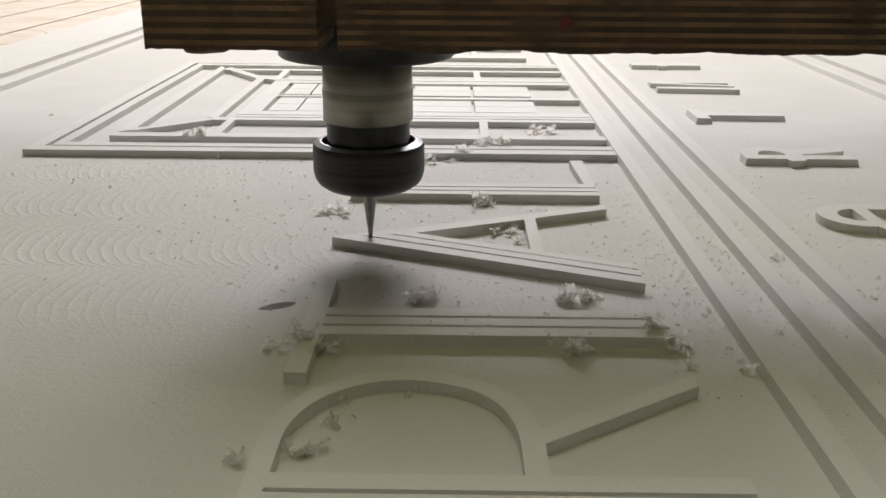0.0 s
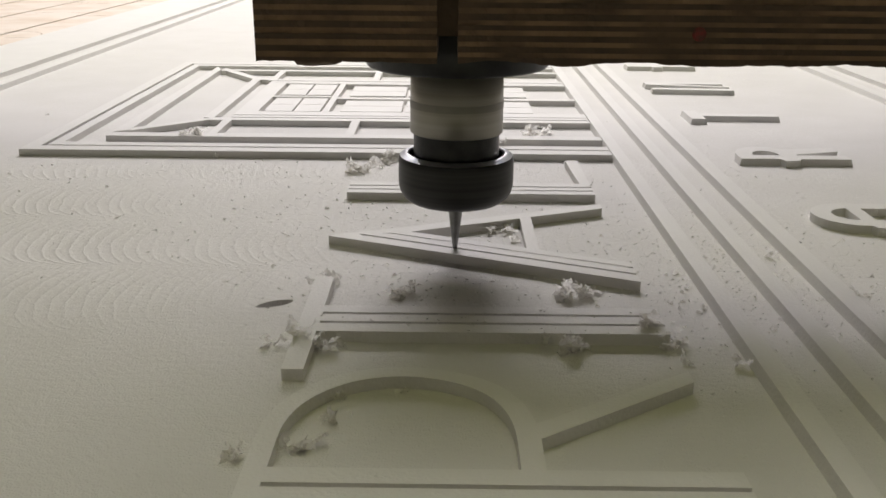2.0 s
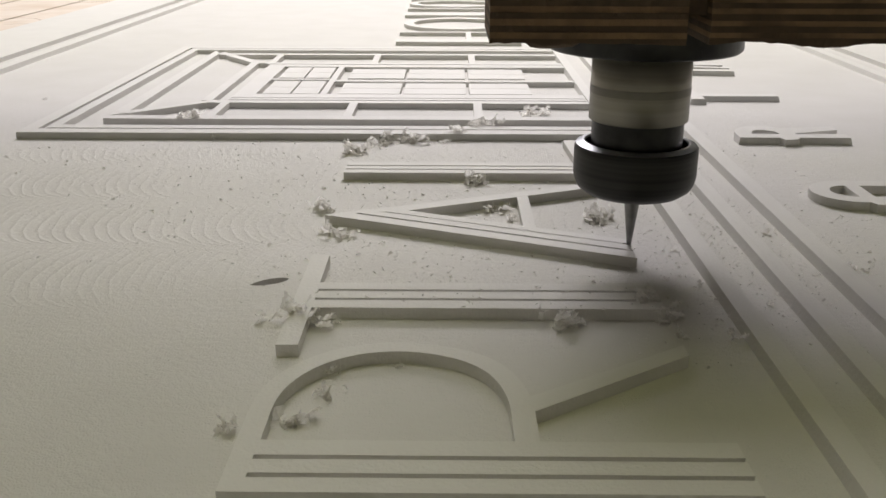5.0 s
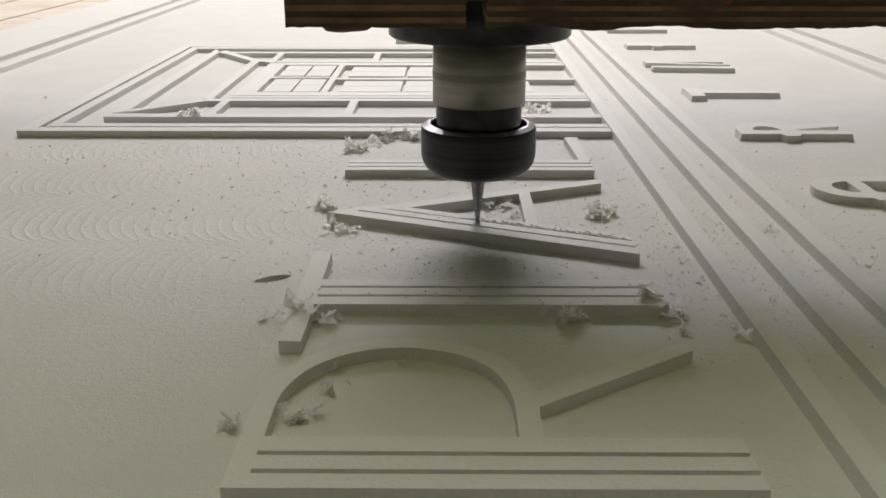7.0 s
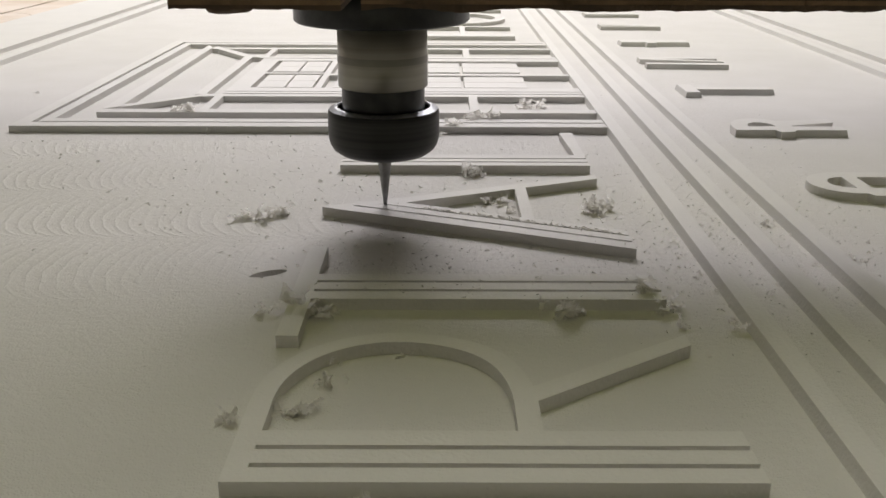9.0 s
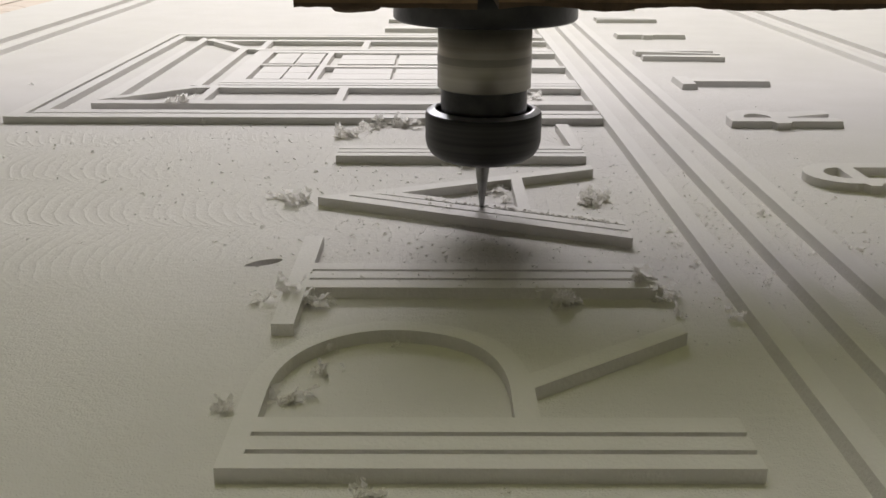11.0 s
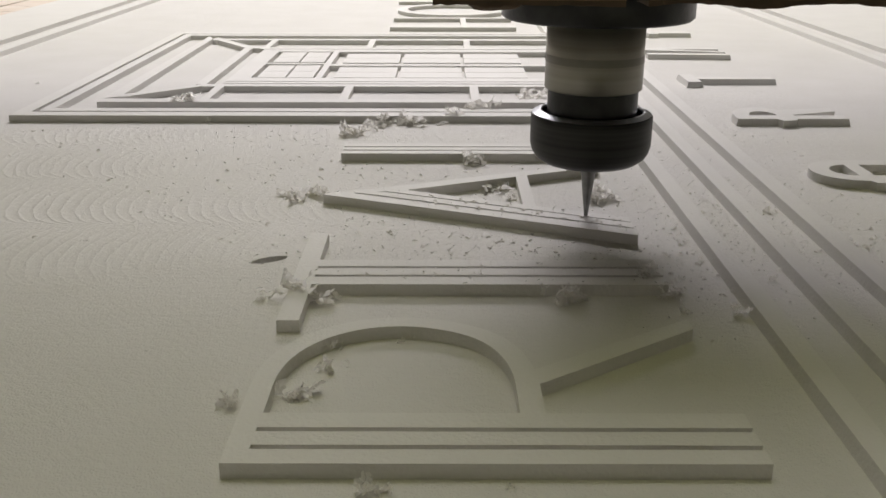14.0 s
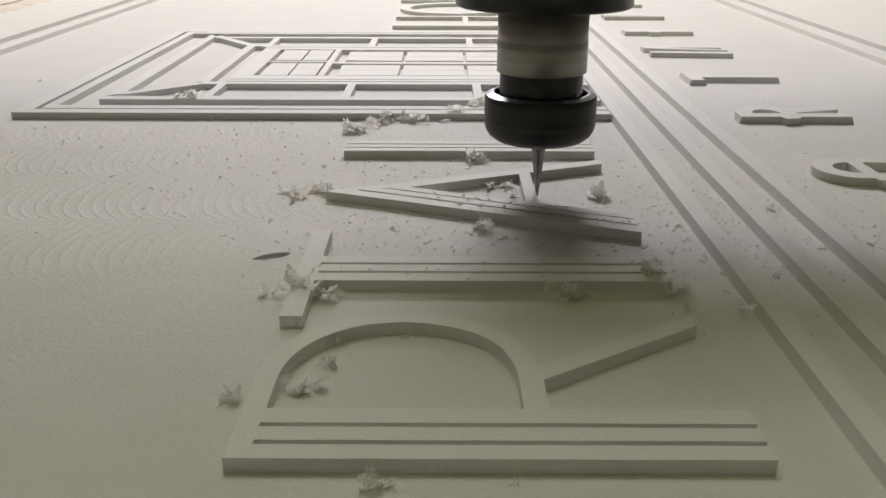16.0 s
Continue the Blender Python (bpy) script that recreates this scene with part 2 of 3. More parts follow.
def panel_base():
    bm = bmesh.new()
    outer = [(PX0, PY0), (PX1, PY0), (PX1, PY1), (PX0, PY1)]
    # teardrop hole left by a clamp screw
    drop = []
    for i in range(24):
        a = 2 * math.pi * i / 24
        r = 0.0039 * (1 - 0.25 * math.cos(a))
        px = 0.0075 * math.cos(a) - 0.002
        py = r * math.sin(a) * (0.35 + 0.65 * (math.cos(a) * 0.5 + 0.5) ** 0.6)
        c, s = math.cos(radians(28)), math.sin(radians(28))
        drop.append((-0.0645 + px * c - py * s, 0.3387 + px * s + py * c))
    loops = []
    for pts in (outer, drop):
        vs = [bm.verts.new((*p, 0)) for p in pts]
        loops.append([bm.edges.new((vs[i], vs[(i + 1) % len(vs)])) for i in range(len(vs))])
    bmesh.ops.triangle_fill(bm, use_beauty=True, edges=[e for l in loops for e in l])
    r = bmesh.ops.extrude_face_region(bm, geom=list(bm.faces))
    for v in r["geom"]:
        if isinstance(v, bmesh.types.BMVert):
            v.co.z = -0.018
    part("base", bm, FOAM, panel)


panel_base()
# dark brown patch below the hole, over the pale bed planks
bm = bmesh.new()
rect(bm, -0.0760, -0.0530, 0.3280, 0.3500, -0.0184, -0.0181)
tagged(obj("hole_patch", bm, GROOVE), "dark brown patch on the bed under the panel hole", "bed board")


def letter(bm, label):
    part("letter", bm, FOAM_SKIN, panel, label)


GD = 0.0036  # depth of the decorative grooves
GB = 0.0021  # shallower in the straight stems
GW = 0.0020
GA = 0.0014  # the groove of the letter A that is being cut


def grooved_bar(bm, u0, u1, v0, v1, grooves, inset):
    """A stem along u with grooves that stay closed at its head and run out at its foot."""
    rect(bm, u0, u1, v0, v1, 0, H - GB)
    rect(bm, u0, u0 + inset, v0, v1, H - GB, H)
    edges = [v0] + [g for c in grooves for g in (c - GW / 2, c + GW / 2)] + [v1]
    for a, b in zip(edges[::2], edges[1::2]):
        rect(bm, u0 + inset, u1, a, b, H - GB, H)


def letter_r():
    bm = bmesh.new()
    grooved_bar(bm, -0.0525, 0.0792, 0.1917, 0.2153, (0.1989, 0.2071), 0.006)
    inner, outer = [(-0.0462, 0.2153)], [(-0.0525, 0.2153)]
    for i in range(33):
        a = math.pi * (1 - i / 32)
        k = 0.92 if i < 16 else 0.92 - 0.14 * math.sin(2 * a)**2
        inner.append((-0.0127 + 0.0335 * math.cos(a), 0.2300 + 0.0386 * math.sin(a) ** k))
        outer.append((-0.0125 + 0.0400 * math.cos(a), 0.2300 + 0.0452 * math.sin(a) ** k))
    inner.append((0.0208, 0.2153))
    outer.append((0.0275, 0.2153))
    ring(bm, inner, outer, 0, H)
    prism(bm, [(0.0265, 0.2305), (0.0787, 0.2670), (0.0787, 0.2745), (0.0222, 0.2366)], 0, H - 0.00002)
    letter(bm, "raised letter R with two grooves along its stem")


def letter_t(v, label):
    bm = bmesh.new()
    grooved_bar(bm, -0.0452, 0.0792, v, v + 0.0236, (v + 0.0079, v + 0.0162), 0.0002)
    c = v + 0.0118
    rect(bm, -0.0525, -0.0452, c - 0.0420, c + 0.0420, 0, H)
    letter(bm, label)


A_SLOPE = -0.4145


def a_edge(u, off):
    return 0.3548 + off + A_SLOPE * (u - 0.0784)


def letter_a():
    bm = bmesh.new()
    u1, w = 0.0786, 0.0229
    def quad(ua, ub, o0, o1, z0, z1):
        prism(bm, [(ua, a_edge(ua, o0)), (ub, a_edge(ub, o0)), (ub, a_edge(ub, o1)), (ua, a_edge(ua, o1))], z0, z1)
    g1, g2 = 0.0086, 0.0163
    quad(-0.0175, u1, 0, w, 0, H - GD)
    prism(bm, [(-0.0540, 0.4097), (-0.0175, a_edge(-0.0175, 0)), (-0.0175, a_edge(-0.0175, w)), (-0.0500, 0.4122)], 0, H - GD)
    # top layer between the grooves
    quad(-0.0265, u1, 0, g1 - GW / 2, H - GD, H)
    quad(-0.0265, u1, g1 + GW / 2, g2 - GA / 2, H - GD, H)
    quad(-0.0175, u1, g2 + GA / 2, w, H - GD, H)
    prism(bm, [(-0.0540, 0.4097), (-0.0400, a_edge(-0.0400, 0)), (-0.0400, a_edge(-0.0400, g1 - GW / 2)), (-0.0500, 0.4122)], H - GD, H)
    quad(-0.0400, -0.0265, 0, g1 - GW / 2, H - GD, H)
    prism(bm, [(-0.0400, a_edge(-0.0400, g1 + GW / 2)), (-0.0265, a_edge(-0.0265, g1 + GW / 2)), (-0.0265, a_edge(-0.0265, g2 - GA / 2)), (-0.0440, 0.4145)], H - GD, H)
    prism(bm, [(-0.0500, 0.4122), (-0.0400, a_edge(-0.0400, g1 - GW / 2)), (-0.0400, a_edge(-0.0400, g1 + GW / 2)), (-0.0440, 0.4145)], H - GD, H)
    prism(bm, [(-0.0265, a_edge(-0.0265, g2 + GA / 2)), (-0.0175, a_edge(-0.0175, g2 + GA / 2)), (-0.0175, a_edge(-0.0175, w)), (-0.0265, 0.4205)], H - GD, H)
    # thin leg and bar
    def thin(u):
        return 0.4165 + 0.437 * (u + 0.0175)
    prism(bm, [(-0.0520, 0.4100), (-0.0175, thin(-0.0175)), (0.0786, thin(0.0786)), (0.0786, thin(0.0786) + 0.0080), (-0.0175, thin(-0.0175) + 0.0085), (-0.0510, 0.4120)], 0, H - 0.00003)
    prism(bm, [(0.0357, a_edge(0.0357, w) - 0.001), (0.0412, a_edge(0.0412, w) - 0.001), (0.0412, thin(0.0412) + 0.001), (0.0357, thin(0.0357) + 0.001)], 0, H - 0.00006)
    letter(bm, "raised letter A with grooves being cut along its broad leg")


def letter_l():
    bm = bmesh.new()
    grooved_bar(bm, -0.0535, 0.0788, 0.4836, 0.5060, (0.4908, 0.4982), 0.0002)
    prism(bm, [(0.0733, 0.5060), (0.0788, 0.5060), (0.0790, 0.5605), (0.0712, 0.5600)], 0, H)
    letter(bm, "raised letter L with two grooves along its stem")


letter_r()
letter_t(0.3031, "raised letter T with two grooves along its stem")
letter_a()
letter_l()


def letter_h():
    bm = bmesh.new()
    rect(bm, -0.0560, 0.0770, 1.0110, 1.0330, 0, H)
    rect(bm, -0.0560, 0.0770, 1.0915, 1.0995, 0, H)
    rect(bm, 0.0190, 0.0250, 1.0330, 1.0915, 0, H)
    letter(bm, "raised letter H behind the picture frame")


def letter_o():
    bm = bmesh.new()
    n = 49
    inner = [(0.0105 + 0.054 * math.cos(2 * math.pi * i / (n - 1)), 1.188 + 0.050 * math.sin(2 * math.pi * i / (n - 1))) for i in range(n)]
    outer = [(0.0105 + 0.066 * math.cos(2 * math.pi * i / (n - 1)), 1.188 + 0.064 * math.sin(2 * math.pi * i / (n - 1))) for i in range(n)]
    ring(bm, inner, outer, 0, H)
    letter(bm, "raised letter O behind the picture frame")


def letter_beyond():
    bm = bmesh.new()
    rect(bm, -0.0590, 0.0770, 1.2786, 1.3000, 0, H)
    rect(bm, -0.0590, 0.0770, 1.3641, 1.3725, 0, H)
    letter(bm, "raised letter with two upright strokes at the far end")
    bm = bmesh.new()
    turn = [2 * math.pi * i / 48 for i in range(49)]
    ring(bm, [(0.0085 + 0.056 * math.cos(a), 1.447 + 0.038 * math.sin(a)) for a in turn], [(0.0085 + 0.0685 * math.cos(a), 1.447 + 0.0515 * math.sin(a)) for a in turn], 0, H)
    letter(bm, "raised round letter at the far end")
    bm = bmesh.new()
    rect(bm, -0.0600, 0.0770, 1.5088, 1.5310, 0, H)
    letter(bm, "raised upright stroke at the far end")


letter_h()
letter_o()
letter_beyond()


# picture frame with the building relief
def relief_bar(name, label, *rects, z=H, polys=()):
    bm = bmesh.new()
    for r in rects:
        rect(bm, *r, 0, z)
    for p in polys:
        prism(bm, p, 0, z)
    part(name, bm, FOAM_SKIN, panel, label)


FX0, FX1, FY0, FY1 = -0.2690, 0.1028, 0.5760, 0.9680
relief_bar("frame_bar", "near bar of the raised picture frame", (FX0, FX1, FY0, FY0 + 0.0105))
relief_bar("frame_bar", "near inner moulding of the raised picture frame", (FX0 + 0.0130, FX1, FY0 + 0.0135, FY0 + 0.0225))
relief_bar("frame_bar", "far inner moulding of the raised picture frame", (FX0 + 0.0130, FX1, FY1 - 0.0245, FY1 - 0.0145))
relief_bar("frame_bar", "far bar of the raised picture frame", (FX0 + 0.0097, FX1, FY1 - 0.0110, FY1))
relief_bar("frame_bar", "head bar of the raised picture frame", (FX0, FX0 + 0.0097, FY0 + 0.0105, FY1))
relief_bar("frame_bar", "inner head moulding of the raised picture frame", (FX0 + 0.0130, FX0 + 0.0205, FY0 + 0.0225, FY1 - 0.0245))
# building outline
relief_bar("building_wall", "near wall of the carved building", (-0.2290, FX1, 0.6180, 0.6290))
relief_bar("building_wall", "far wall of the carved building", (-0.2200, FX1, 0.9120, 0.9210))
relief_bar("building_wall", "second near wall of the carved building", (-0.1640, FX1, 0.6745, 0.6832))
relief_bar("building_moulding", "near moulding of the carved building", (-0.1600, FX1, 0.6858, 0.6925))
relief_bar("building_wall", "second far wall of the carved building", (-0.1640, FX1, 0.8560, 0.8645))
relief_bar("building_moulding", "far moulding of the carved building", (-0.1600, FX1, 0.8455, 0.8530))
relief_bar("roof_bar", "carved eaves of the building", polys=([(-0.2290, 0.6290), (-0.2190, 0.6370), (-0.2215, 0.9220), (-0.2290, 0.9380)],), z=H - 0.00004)
relief_bar("roof_bar", "carved near slope of the roof", polys=([(-0.2185, 0.6345), (-0.1736, 0.6745), (-0.1736, 0.6832), (-0.2190, 0.6440)], [(-0.1736, 0.6745), (-0.1641, 0.6745), (-0.1641, 0.6832), (-0.1736, 0.6832)]), z=H - 0.00010)
relief_bar("roof_bar", "carved far slope of the roof", polys=([(-0.2215, 0.9210), (-0.1775, 0.8620), (-0.1735, 0.8715), (-0.2185, 0.9310)], [(-0.1775, 0.8620), (-0.1641, 0.8600), (-0.1641, 0.8690), (-0.1735, 0.8715)]), z=H - 0.00016)
relief_bar("roof_bar", "carved ridge of the roof", polys=([(-0.1795, 0.6832), (-0.1718, 0.6832), (-0.1718, 0.8640), (-0.1795, 0.8640)],), z=H - 0.00022)
for u in (-0.1600, -0.0670, 0.0222):
    relief_bar("porch_post", "", (u - 0.0030, u + 0.0030, 0.6290, 0.6745))
    relief_bar("porch_post", "", (u - 0.0030, u + 0.0030, 0.8645, 0.9120))
# window field: the frames stand on the carved ground, each pane is a block split by a hairline
def window_field():
    bars = [(-0.1600, -0.1446, 0.6945, 0.8450), (-0.0962, -0.0912, 0.7095, 0.8390), (-0.1446, FX1, 0.6945, 0.7090),
            (-0.1446, -0.0962, 0.8402, 0.8450), (-0.0962, FX1, 0.8390, 0.8450)]
    for b in bars:
        relief_bar("window_field_bar", "", b)
    relief_bar("window_bar", "", (-0.1446, -0.0962, 0.7725, 0.7775))
    relief_bar("window_bar", "", (-0.0912, FX1, 0.7650, 0.7728))

    def pane(u0, u1, v0, v1):
        mid = (v0 + v1) / 2
        bm = bmesh.new()
        rect(bm, u0, u1, v0, mid - 0.0004, 0, H - 0.0002)
        rect(bm, u0, u1, mid + 0.0004, v1, 0, H - 0.0002)
        rect(bm, u0, u1, mid - 0.0004, mid + 0.0004, 0, H - 0.0008)
        part("pane", bm, FOAM_SKIN, panel)

    for v0, v1 in ((0.7118, 0.7670), (0.7835, 0.8370)):
        pane(-0.1405, -0.1195, v0, v1)
        pane(-0.1180, -0.0982, v0, v1)
    for v0, v1 in ((0.7120, 0.7580), (0.7815, 0.8285)):
        pane(-0.0825, -0.0360, v0, v1)
        pane(-0.0332, 0.0147, v0, v1)
        pane(0.0173, 0.0645, v0, v1)


window_field()


# small lettering: tapered blocks
def small_letter(label, blocks, draft=0.0012):
    bm = bmesh.new()
    for k, b in enumerate(blocks):
        prism(bm, b, 0, H - 0.00005 * k, draft)
    letter(bm, label)


def r4(u0, u1, v0, v1):
    return [(u0, v0), (u1, v0), (u1, v1), (u0, v1)]


SU0, SU1 = 0.1815, 0.2495


def curve(cu, cv, ru, rv, a0, a1, n=20):
    return [(cu + ru * math.cos(radians(a0 + (a1 - a0) * i / n)), cv + rv * math.sin(radians(a0 + (a1 - a0) * i / n))) for i in range(n + 1)]


def small_p():
    bm = bmesh.new()
    ring(bm, curve(0.2035, 0.4530, 0.0105, 0.0100, 90, 270), curve(0.2035, 0.4530, 0.0205, 0.0190, 90, 270), 0, H)
    rect(bm, 0.2035, 0.2495, 0.4340, 0.4430, 0, H)
    rect(bm, 0.2035, 0.2495, 0.4630, 0.4720, 0, H)
    rect(bm, 0.2035, 0.2110, 0.4430, 0.4630, 0, H)
    rect(bm, 0.2430, 0.2495, 0.4430, 0.4630, 0, H)
    prism(bm, [(0.2050, 0.4340), (0.2068, 0.4300), (0.2120, 0.4300), (0.2140, 0.4340)], 0, H)
    letter(bm, "small raised rounded letter with a spur")


def small_r():
    bm = bmesh.new()
    rect(bm, SU0, SU1, 0.5700, 0.5800, 0, H, 0.0010)
    prism(bm, [(0.2055, 0.5705), (0.2074, 0.5640), (0.2160, 0.5655), (0.2185, 0.5705)], 0, H + 0.00005)
    ring(bm, curve(0.2005, 0.5802, 0.0085, 0.0120, 180, 0), curve(0.2005, 0.5802, 0.0188, 0.0235, 180, 0), 0, H - 0.00005)
    prism(bm, [(0.2130, 0.5802), (0.2495, 0.5925), (0.2495, 0.6030), (0.2100, 0.5960)], 0, H - 0.00010)
    letter(bm, "small raised letter R with a spur on its stem")


small_p()
small_r()
small_letter("small raised letter T with a tapered head", [r4(0.1815, 0.1917, 0.6956, 0.7280), r4(0.1917, SU1, 0.7075, 0.7175)])
small_letter("small raised letter N with a slanting middle stroke", [
    [(0.1790, 0.8285), (0.2490, 0.8240), (0.2490, 0.8330), (0.1790, 0.8360)],
    [(0.1780, 0.8546), (0.2495, 0.8420), (0.2495, 0.8460), (0.1780, 0.8640)],
    [(0.1780, 0.8600), (0.2480, 0.8590), (0.2480, 0.8680), (0.1780, 0.8680)]], 0.0006)
small_letter("small raised letter I with a spur", [r4(SU0, SU1, 0.9680, 0.9860), [(0.2055, 0.9680), (0.2070, 0.9632), (0.2150, 0.9632), (0.2170, 0.9680)]])
small_letter("small raised letter N on the far side", [
    r4(SU0, SU1, 1.1010, 1.1090), [(SU0, 1.1160), (SU1, 1.1090), (SU1, 1.1240), (SU0, 1.1260)]], 0.0006)
small_letter("small raised far letter", [r4(SU0, SU1, 1.2300, 1.2400), r4(SU0, SU0 + 0.01, 1.2400, 1.2600)], 0.0006)


# border mouldings, running along the panel
def ridges():
    for u0, u1 in ((0.1036, 0.1112), (0.1282, 0.1357), (0.1520, 0.1606), (0.3660, 0.3750), (-0.3990, -0.3885)):
        bm = bmesh.new()
        rect(bm, u0, u1, PY0, PY1, 0, H, 0.0010)
        part("border_moulding", bm, FOAM_SKIN, panel)
    relief_bar("border_rim", "flat outer rim of the panel", (PX0, -0.4190, PY0, PY1))
    relief_bar("border_rim", "flat outer rim of the panel", (0.3990, PX1, PY0, PY1))


ridges()


# ---- router head ----
def router_head():
    head = thing("router_head", "router spindle with black collet nut under a plywood plate", "router")
    bm = bmesh.new()
    turned(bm, [(0.0003, 0.0), (0.0006, 0.0006), (0.0011, 0.0060), (0.0020, 0.0130), (0.0031, 0.0225), (0.0034, 0.0270), (0.0034, 0.0320)], 32)
    part("bit", bm, CARBIDE, head, "tapered grey carbide engraving bit", True)
    bm = bmesh.new()
    turned(bm, [(0.0100, 0.0275), (0.0120, 0.0268), (0.0178, 0.0268), (0.0196, 0.0274), (0.0226, 0.0296), (0.0239, 0.0318), (0.0246, 0.0345), (0.0247, 0.0360), (0.0247, 0.0446), (0.0246, 0.0464), (0.0241, 0.0473)], 96)
    nut = part("collet_nut", bm, NUT, head, "blackened steel collet nut", True)
    bm = bmesh.new()
    turned(bm, [(0.0241, 0.0473), (0.0216, 0.0483), (0.0208, 0.0484), (0.0205, 0.0480), (0.0205, 0.0452), (0.0183, 0.0450)], 96)
    part("nut_rim", bm, RIM, nut, "bright chamfered rim of the nut")
    bm = bmesh.new()
    turned(bm, [(0.0182, 0.0440), (0.0182, 0.0573)], 64)
    part("collar", bm, BLACKENED, head, "", True)
    bm = bmesh.new()
    turned(bm, [(0.0189, 0.0572), (0.0196, 0.0576), (0.0196, 0.0682)], 64)
    part("shaft_band", bm, STEEL, head, "bright ground steel band", True)
    bm = bmesh.new()
    turned(bm, [(0.0197, 0.0682), (0.0197, 0.0712)], 64)
    part("shaft_ring", bm, DARKSTEEL, head, "", True)
    bm = bmesh.new()
    turned(bm, [(0.0195, 0.0712), (0.0195, 0.0835), (0.0192, 0.0837), (0.0192, 0.0841), (0.0195, 0.0843), (0.0195, 0.0900)], 64)
    part("shaft", bm, STEEL, head, "", True)
    bm = bmesh.new()
    turned(bm, [(0.0300, 0.0847), (0.0366, 0.0851), (0.0377, 0.0861), (0.0377, 0.0960), (0.0374, 0.0970), (0.0374, 0.1500)], 96)
    part("flange", bm, BLACKENED, head, "wide black spindle flange", True)
    return head


head = router_head()


def plywood(x0, x1, y0, seed):
    """A plate of glued veneers seen on its sawn edge; each veneer is a layer of its own."""
    rnd = random.Random(seed)
    bm = bmesh.new()
    rect(bm, x0 + 0.0006, x1 - 0.0006, y0 + 0.0010, -0.052, 0.1002, 0.1500)
    plate = part("plywood_plate", bm, PLY_D, head, "dark layered plywood edge with a ragged underside")
    z, k, n = 0.0992, 0, max(24, int((x1 - x0) / 0.0022))
    while z < 0.128:
        h = rnd.uniform(0.0014, 0.0019) if k % 2 else rnd.uniform(0.0015, 0.0023)
        j = rnd.uniform(-0.0003, 0.0003)
        bm = bmesh.new()
        rows = []
        for i in range(n + 1):
            x = x0 + (x1 - x0) * i / n
            y = y0 + j + rnd.uniform(-0.00025, 0.00025) + 0.0004 * noise.noise((x * 60, z * 300, seed))
            dz = (0.0012 * noise.noise((x * 45, 3.1, seed)) - 0.0004 * rnd.random() + 0.0004) if k == 0 else 0.0
            a, b = z + dz, z + h
            rows.append([bm.verts.new(p) for p in ((x, y, a), (x, y, b), (x, -0.053, b), (x, -0.053, a))])
        for p, q in zip(rows, rows[1:]):
            for c in range(4):
                bm.faces.new((p[c], p[(c + 1) % 4], q[(c + 1) % 4], q[c]))
        bm.faces.new(rows[0])
        bm.faces.new(rows[-1])
        part("veneer", bm, PLY_L if k % 2 else PLY_D, plate)
        z += h
        k += 1
    return plate


left_plate = plywood(-0.0637, -0.0072, -0.0978, 3)
right_plate = plywood(-0.0006, 0.4200, -0.0974, 5)


def blob(x, y, z, rx, ry, rz, seed):
    """A rough lump of dust and glue under the plate."""
    bm = bmesh.new()
    bmesh.ops.create_icosphere(bm, subdivisions=3, radius=1.0)
    for v in bm.verts:
        k = 1 + 0.22 * noise.noise((v.co.x * 2 + seed, v.co.y * 2, v.co.z * 2))
        v.co = Vector((x + v.co.x * rx * k, y + v.co.y * ry * k, z + v.co.z * rz * k))
    return bm


part("glue_lump", blob(-0.0455, -0.091, 0.0998, 0.0085, 0.007, 0.0024, 1), PLY_D, left_plate, "dark lump of dried glue", True)
part("glue_lump", blob(-0.0180, -0.092, 0.0998, 0.0060, 0.006, 0.0010, 4), PLY_D, left_plate, "dark lump of dried glue", True)
part("glue_lump", blob(0.0740, -0.091, 0.0998, 0.0070, 0.006, 0.0014, 7), PLY_D, right_plate, "dark lump of dried glue", True)
part("glue_lump", blob(0.1650, -0.091, 0.0998, 0.0080, 0.006, 0.0013, 9), PLY_D, right_plate, "dark lump of dried glue", True)
bm = bmesh.new()
prism(bm, [(-0.0073, -0.0920), (-0.0005, -0.0920), (-0.0005, -0.060), (-0.0073, -0.060)], 0.1070, 0.1500)
part("joint_strip", bm, PLY_D, head, "dark strip between the two plywood plates")
RED = mat("red_paint", (0.22, 0.03, 0.025), 0.7, 0, (0.10, 0.04, 0.03), 500)
bm = bmesh.new()
turned(bm, [(0.0020, -0.0003), (0.0022, 0.0001), (0.0014, 0.0004)], 16)
spot = part("paint_spot", bm, RED, right_plate, "faded red paint spot")
spot.matrix_local = pose(0.0735, -0.0983, 0.1090, 90, 0, 0)
# unseen block, sized to cast the soft shadow that follows the head
bm = bmesh.new()
rect(bm, -0.0480, 0.1350, 0.0600, 0.1100, 0.1300, 0.3600)
rect(bm, -0.0300, 0.0300, 0.0390, 0.0599, 0.1700, 0.3200)
part("carrier_shade_block", bm, PAINTED, head, "unseen dark carrier block behind the spindle, sized for the shadow it casts")
bm = bmesh.new()
rect(bm, -0.0500, 0.0550, -0.0525, -0.0360, 0.1250, 0.1495)
part("plate_bracket", bm, PAINTED, head, "dark bracket between spindle and plywood plate")
bm = bmesh.new()
turned(bm, [(0.0300, 0.1502), (0.0400, 0.1502), (0.0400, 0.3400), (0.0360, 0.3440)], 64)
part("motor", bm, PAINTED, head, "dark spindle motor", True)

# out of view; its edges are set so that its shadow dims the near half
gantry = thing("gantry_shade_beam", "dark steel gantry beam over the router bed, unseen and placed for its shadow", "gantry")
bm = bmesh.new()
rect(bm, -0.95, 0.95, 0.535, 0.592, 0.186, 0.430)
# flange added only to block overhead light from the panel's middle
rect(bm, -0.95, 0.95, 0.5921, 0.740, 0.375, 0.430)
